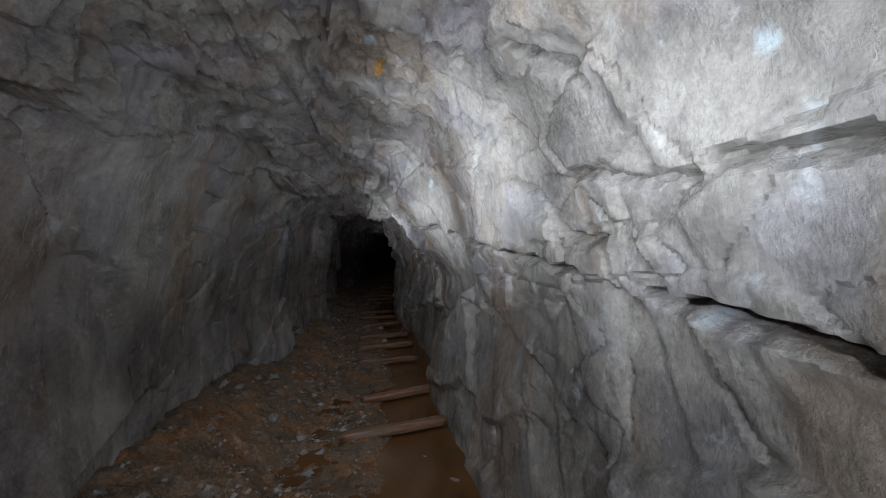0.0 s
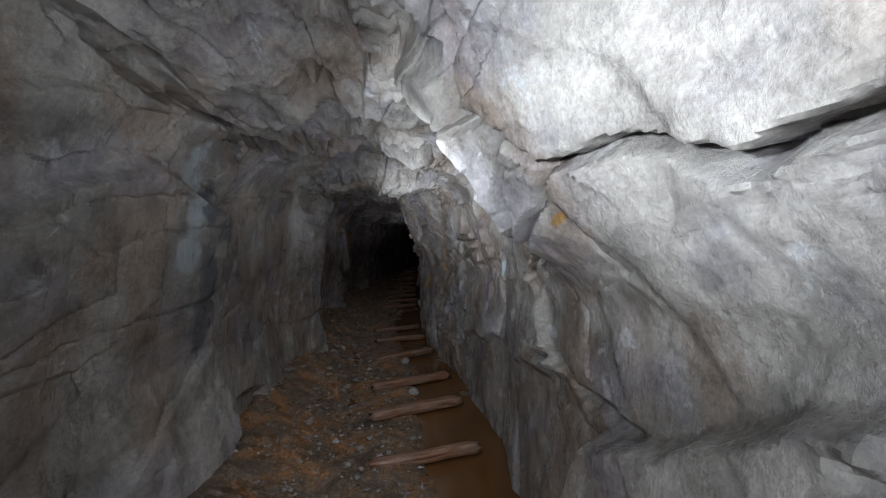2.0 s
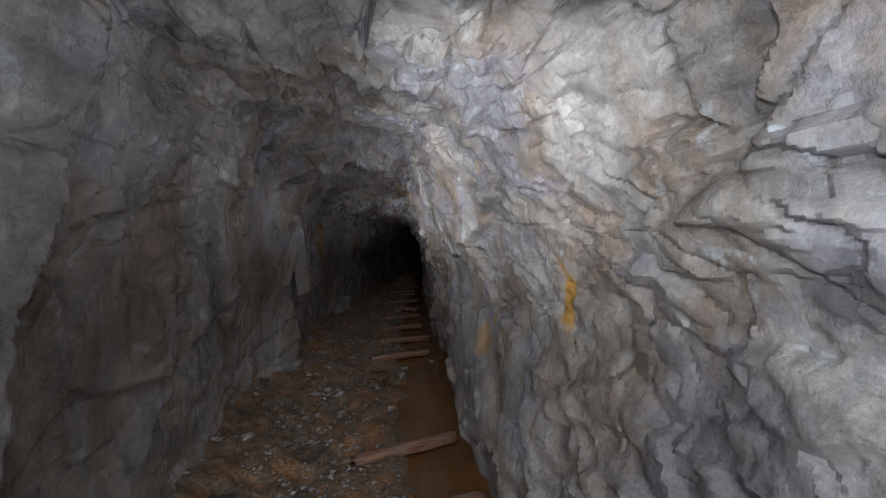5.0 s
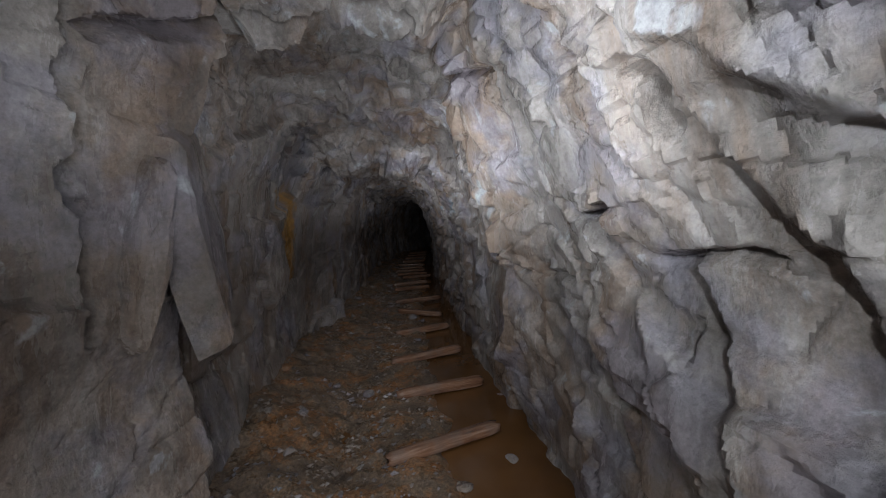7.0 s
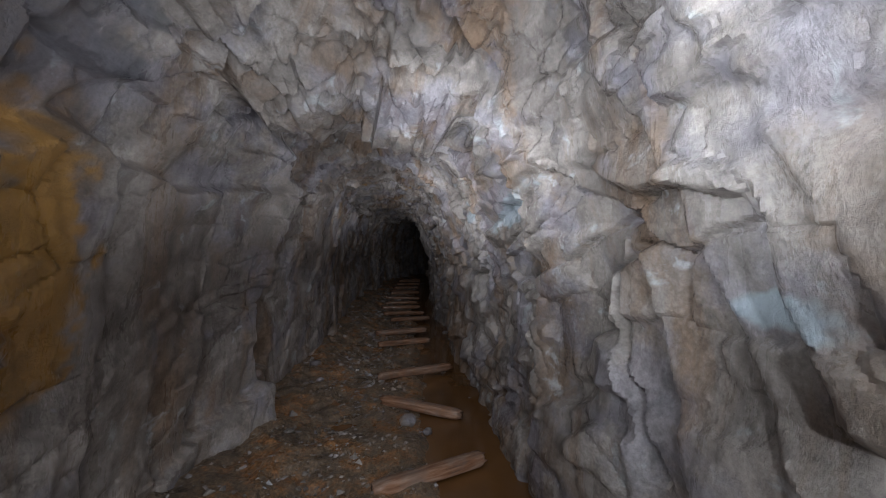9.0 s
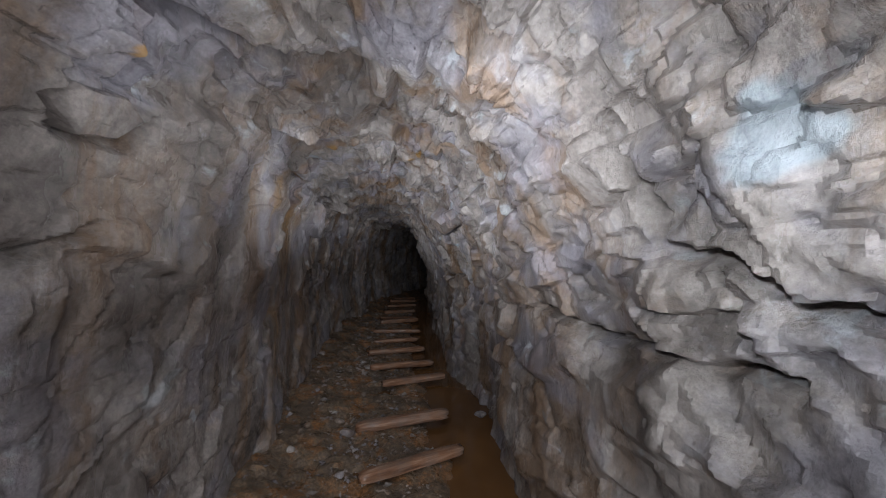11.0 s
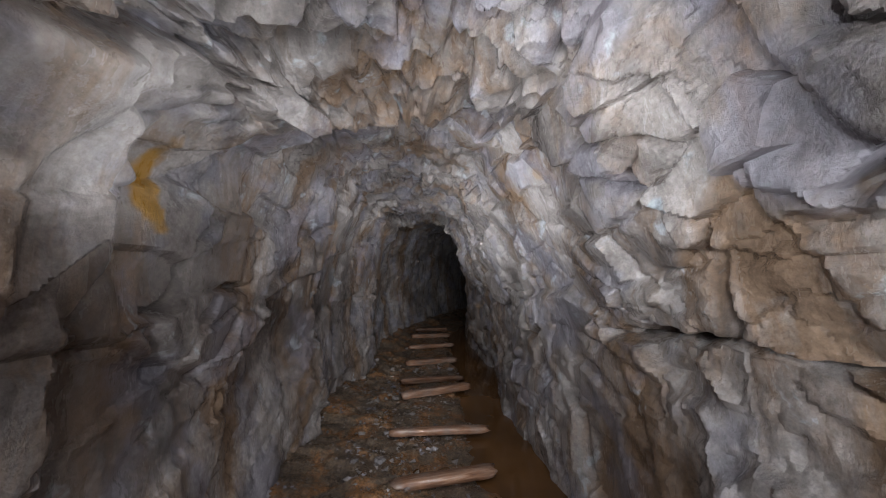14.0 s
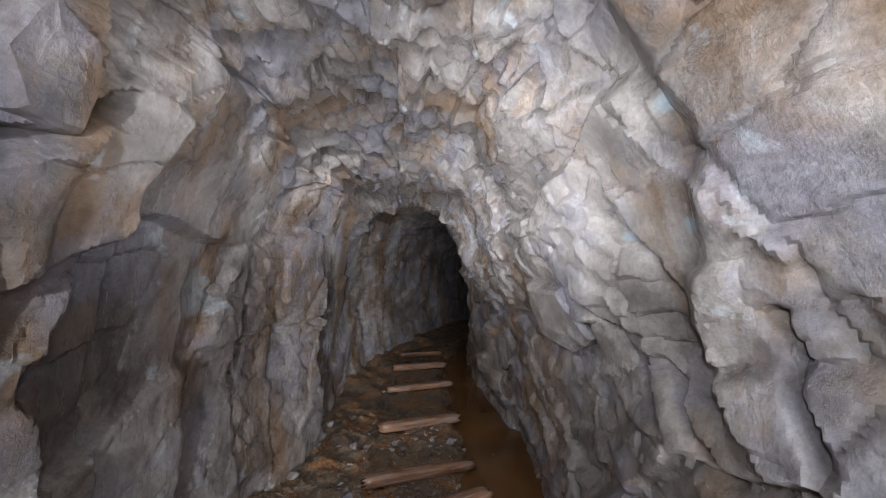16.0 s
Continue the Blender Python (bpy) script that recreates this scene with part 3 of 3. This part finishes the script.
def slab(y, v, long, high, thick, turn, seed):
    """A cleaved plate that stands proud of the rock face, with a broken outline."""
    rng = random.Random(seed)
    i, j = int(np.searchsorted(YS, y)), int(round(v * (len(VS) - 1)))
    c = Vector(XYZ[i, j])
    across = Vector(XYZ[i, min(j + 14, len(VS) - 1)] - XYZ[i, max(j - 14, 0)]).normalized()
    ahead = Vector(XYZ[i + 14, j] - XYZ[i - 14, j]).normalized()
    out = across.cross(ahead).normalized()
    if out.dot(Vector((NX[i, j], 0, NZ[i, j]))) < 0:
        out = -out
    across = out.cross(ahead)
    n = 18
    ca, sa = math.cos(radians(turn)), math.sin(radians(turn))
    corner = []
    for k in range(6):
        a, r = 2 * math.pi * (k + rng.uniform(-.3, .3)) / 6, rng.uniform(.82, 1.2)
        corner.append((r * math.cos(a) * long, r * math.sin(a) * high))
    outline = []
    for k in range(n):
        (p0, q0), (p1, q1), f = corner[k // 3], corner[(k // 3 + 1) % 6], (k % 3) / 3
        p = p0 + (p1 - p0) * f + (rng.uniform(-.05, .05) * long if k % 3 else 0)
        q = q0 + (q1 - q0) * f + (rng.uniform(-.05, .05) * high if k % 3 else 0)
        outline.append((p * ca - q * sa, p * sa + q * ca))
    bm = bmesh.new()
    loops = []
    for inset, rise in ((1.06, -.06), (1.0, thick * .55), (.97, thick * .8), (.88, thick), (.45, thick * 1.05)):
        loops.append([bm.verts.new(c + ahead * p * inset + across * q * inset
                                   + out * (rise + .012 * noise.noise((p * 9, q * 9, seed)) + .25 * thick * p / long)) for p, q in outline])
    for lo, hi in zip(loops[:-1], loops[1:]):
        for k in range(n):
            bm.faces.new((lo[k], lo[(k + 1) % n], hi[(k + 1) % n], hi[k]))
    bm.faces.new(loops[-1])
    bmesh.ops.recalc_face_normals(bm, faces=bm.faces)
    part("rock_slab", bm, ROCK, WALL_L if v < .5 else WALL_R)


# plates standing proud of the walls
slab(5.33, 0.781, 0.20, 0.19, 0.035, 17, 1)
slab(4.66, 0.631, 0.05, 0.06, 0.070, 13, 2)
slab(8.19, 0.265, 0.07, 0.19, 0.050, 9, 3)
slab(10.76, 0.175, 0.20, 0.40, 0.050, 5, 4)
slab(9.20, 0.223, 0.19, 0.40, 0.070, 1, 5)
slab(9.62, 0.171, 0.18, 0.40, 0.060, -3, 6)
slab(9.00, 0.219, 0.06, 0.38, 0.070, -7, 7)
slab(8.95, 0.783, 0.16, 0.18, 0.045, -11, 8)
slab(9.47, 0.648, 0.20, 0.06, 0.060, -15, 9)
slab(11.40, 0.881, 0.20, 0.40, 0.045, -19, 10)
slab(9.96, 0.804, 0.07, 0.06, 0.050, 18, 11)
slab(11.00, 0.735, 0.20, 0.14, 0.040, 14, 12)
slab(10.70, 0.167, 0.20, 0.30, 0.090, 10, 13)
slab(13.77, 0.638, 0.15, 0.06, 0.050, 6, 14)
slab(13.52, 0.312, 0.13, 0.07, 0.045, 2, 15)
slab(15.65, 0.742, 0.16, 0.10, 0.060, -2, 16)
slab(15.21, 0.615, 0.05, 0.06, 0.050, -6, 17)
slab(15.38, 0.394, 0.11, 0.06, 0.050, -10, 18)
slab(15.17, 0.808, 0.16, 0.08, 0.040, -14, 19)
slab(15.76, 0.742, 0.12, 0.11, 0.090, -18, 20)
slab(16.12, 0.306, 0.05, 0.18, 0.050, 19, 21)
slab(16.27, 0.750, 0.13, 0.11, 0.050, 15, 22)
slab(17.35, 0.290, 0.07, 0.16, 0.040, 11, 23)
slab(17.15, 0.375, 0.12, 0.06, 0.060, 7, 24)
slab(16.70, 0.738, 0.05, 0.06, 0.050, 3, 25)
slab(18.35, 0.317, 0.11, 0.13, 0.060, -1, 26)
slab(19.37, 0.765, 0.20, 0.08, 0.050, -5, 27)
slab(18.53, 0.683, 0.10, 0.06, 0.060, -9, 28)
slab(20.10, 0.227, 0.20, 0.35, 0.045, -13, 29)
slab(18.95, 0.856, 0.20, 0.18, 0.050, -17, 30)
slab(20.34, 0.917, 0.20, 0.19, 0.060, 20, 31)


def floor_height(x, y):
    l, bank, lo = at(LEFT, y), at(BANK, y), at(LOW, y)
    u = (x - l) / (lo - l)
    h = bank * np.clip(1 - u / .33, 0, 1) ** .8
    h = h - .07 * np.clip((u - .68) / .1, 0, 1) + .03 * fbm(x * 3, y * 3, 401, 5)
    return h + .018 * fbm(x * 14, y * 14, 411, 4) * np.clip(1.6 - 2 * u, .3, 1)


US = np.linspace(-.25, 1.2, 120)
FY = np.concatenate([np.arange(-3.0, 21.0, .02), np.arange(21.0, 28.0, .08)])
FX = at(LEFT, FY)[:, None] + US[None, :] * (at(LOW, FY) - at(LEFT, FY))[:, None]
FYY = np.repeat(FY[:, None], len(US), 1)
tagged(sheet("floor", np.stack([FX, FYY, floor_height(FX, FYY)], -1), MUD), "wet brown mud floor with stony rubble bank", "ground", kind="structure")

WY = np.arange(-3.0, 27.9, .25)
WU = np.linspace(.3, 1.12, 8)
WX = at(LEFT, WY)[:, None] + WU[None, :] * (at(LOW, WY) - at(LEFT, WY))[:, None]
tagged(sheet("water", np.stack([WX, np.repeat(WY[:, None], 8, 1), np.full(WX.shape, -.03)], -1), WATER), "shallow rusty brown water along the wall foot", "water", kind="structure")
for end, y in (("wall_back", -2.95), ("wall_end", 27.9)):
    xs, zs = np.meshgrid(np.linspace(-2.5, 8.5, 90), np.linspace(-.3, 3, 40))
    tagged(sheet(end, np.stack([xs, y + .1 * fbm(xs * 2, zs * 2, 61), zs], -1), ROCK, np.zeros((*xs.shape, 3))), "dark rock face closing the mine drive", "rock wall", kind="structure")


# ---- things on the floor ----
def sleeper_mesh(seed):
    """A hewn timber, worn round at the edges, split and gnawed at the ends."""
    rng = random.Random(seed)
    n, m = 26, 16
    bm = bmesh.new()
    rings = []
    long, wide, high = rng.uniform(.66, .8), rng.uniform(.07, .1), rng.uniform(.06, .08)
    ends = [rng.uniform(-.02, .02) for _ in range(4)]
    for i in range(n):
        u = i / (n - 1)
        x = (u - .5) * long
        fade = 1 - .22 * max(0, (abs(u - .5) - .44) / .06)
        ring = []
        for k in range(m):
            a = 2 * math.pi * (k + .5) / m
            c, s = math.cos(a), math.sin(a)
            g = (abs(c) ** 5 + abs(s) ** 5) ** (-1 / 5)
            r = fade * (1 + .07 * noise.noise((x * 6, a * 1.3, seed * 3.1)) + .03 * noise.noise((x * 30, a * 4, seed)))
            sway = .012 * noise.noise((x * 3, seed, 4.4))
            ragged = ends[k % 4] * (1 if u in (0, 1) else 0)
            ring.append(bm.verts.new((x + ragged, c * g * wide / 2 * r + sway, s * g * high / 2 * r)))
        rings.append(ring)
    for p, q in zip(rings[:-1], rings[1:]):
        for k in range(m):
            bm.faces.new((p[k], q[k], q[(k + 1) % m], p[(k + 1) % m]))
    bm.faces.new(rings[0])
    bm.faces.new(rings[-1][::-1])
    for f in bm.faces:
        f.smooth = True
    bmesh.ops.recalc_face_normals(bm, faces=bm.faces)
    me = bpy.data.meshes.new("railway_sleeper")
    bm.to_mesh(me)
    bm.free()
    me.materials.append(WOOD)
    return me


SLEEPER_Y = (.9, 1.75, 2.69, 3.34, 4.36, 5.02, 5.6, 6.38, 7.15, 7.75, 9.72, 10.42, 11.15, 12.0, 12.83, 13.55, 14.62,
             15.22, 16.11, 16.67, 17.35, 17.94, 18.54, 19.42, 19.86, 20.57, 21.48, 22.27, 23.08)
SLEEPER_X = (.2, .2, .2, .3, .25, .24, .25, .23, .2, .18, .28, .4, .42, .51, .58, .67, .7,
             .73, 1.0, .96, .99, 1.07, 1.19, 1.37, 1.41, 1.56, 1.75, 1.92, 2.1)
SKEW = (8, 4, 7, 12, 5, 9, 12, 16, 10, 14, 13, 7, 9, 14, -30, 16, 14, 2, 6, 3, 4, 2, -4, 13, 6, 4, 3, 8, 3)
for k, (x, y, turn) in enumerate(zip(SLEEPER_X, SLEEPER_Y, SKEW)):
    ob = new("railway_sleeper", sleeper_mesh(k))
    z = float(floor_height(np.array([x]), np.array([y]))[0])
    ob.matrix_world = pose(x, y, max(z, -.02) + .036, random.uniform(-4, 4), random.uniform(-2, 2), turn)
    tagged(ob, "worn wet brown timber sleeper half sunk in mud", "railway sleeper", "sleepers of the old tramway")


def stone_mesh(seed, size, flat):
    rng = random.Random(seed)
    bm = bmesh.new()
    bmesh.ops.create_icosphere(bm, subdivisions=2, radius=size / 2)
    cuts = []
    for _ in range(7):
        d = Vector((rng.gauss(0, 1), rng.gauss(0, 1), rng.gauss(0, 1))).normalized()
        cuts.append((d, size * rng.uniform(.26, .42)))
    for v in bm.verts:
        for d, h in cuts:
            over = v.co.dot(d) - h
            if over > 0:
                v.co -= d * over
        v.co.z *= flat
    me = bpy.data.meshes.new("loose_stone")
    bm.to_mesh(me)
    bm.free()
    me.materials.append(ROCK_LOOSE)
    return me


ROCK_LOOSE = rock_material("loose_rock")
STONES = [stone_mesh(900 + k, 1.0, .6) for k in range(9)]
rng = random.Random(5)
for k in range(150):
    y = rng.uniform(0.6, 21.5)
    u = rng.choice((rng.uniform(.05, .36), rng.uniform(.3, .95), rng.uniform(.88, .99)))
    x = float(at(LEFT, y) + u * (at(LOW, y) - at(LEFT, y)))
    size = rng.uniform(.035, .10) * (1.6 if rng.random() < .12 else 1)
    z = float(floor_height(np.array([x]), np.array([y]))[0])
    ob = new("loose_stone", STONES[k % 9])
    ob.matrix_world = pose(x, y, z + size * .12, rng.uniform(-15, 15), rng.uniform(-15, 15), rng.uniform(0, 360)) @ Matrix.Scale(size, 4)
    tagged(ob, "angular grey-brown loose stone lying on wet mud", "stone", "loose stones on the floor")


for x, y, size, turn in ((.5, 6.7, .15, 20), (.62, 6.24, .17, 70), (.52, 2.1, .1, 10), (.25, 5.4, .11, 50)):
    z = float(floor_height(np.array([x]), np.array([y]))[0])
    ob = new("loose_stone", STONES[int(size * 100) % 9])
    ob.matrix_world = pose(x, y, z + size * .15, 6, -8, turn) @ Matrix.Scale(size, 4)
    tagged(ob, "flat pale block of fallen rock beside the sleepers", "stone", "loose stones on the floor")


def gravel():
    """Countless small chips over the floor, in one mesh."""
    rng = np.random.default_rng(8)
    n = 9000
    y = rng.uniform(.3, 20.5, n)
    u = np.clip(rng.normal(.38, .2, n), .02, .97)
    x = at(LEFT, y) + u * (at(LOW, y) - at(LEFT, y))
    z = floor_height(x, y)
    keep = z > -.035
    x, y, z = x[keep], y[keep], z[keep]
    n = len(x)
    base = np.array([(1, 0, 0), (0, 1, 0), (-1, 0, 0), (0, -1, 0), (0, 0, 1), (0, 0, -1)], float)
    tri = np.array([(0, 1, 4), (1, 2, 4), (2, 3, 4), (3, 0, 4), (1, 0, 5), (2, 1, 5), (3, 2, 5), (0, 3, 5)])
    pts = base[None] * rng.uniform(.4, 1.2, (n, 6, 1)) + rng.normal(0, .25, (n, 6, 3))
    size = rng.gamma(2.2, .0042, n) + .004
    pts = pts * size[:, None, None] * np.array([1, 1, .6]) + np.stack([x, y, z + size * .15], -1)[:, None]
    me = bpy.data.meshes.new("gravel")
    faces = (tri[None] + 6 * np.arange(n)[:, None, None]).reshape(-1, 3)
    me.from_pydata(pts.reshape(-1, 3).tolist(), [], faces.tolist())
    me.materials.append(ROCK_LOOSE)
    tagged(new("gravel", me), "small wet stone chips scattered over mud", "gravel", kind="stuff")


gravel()
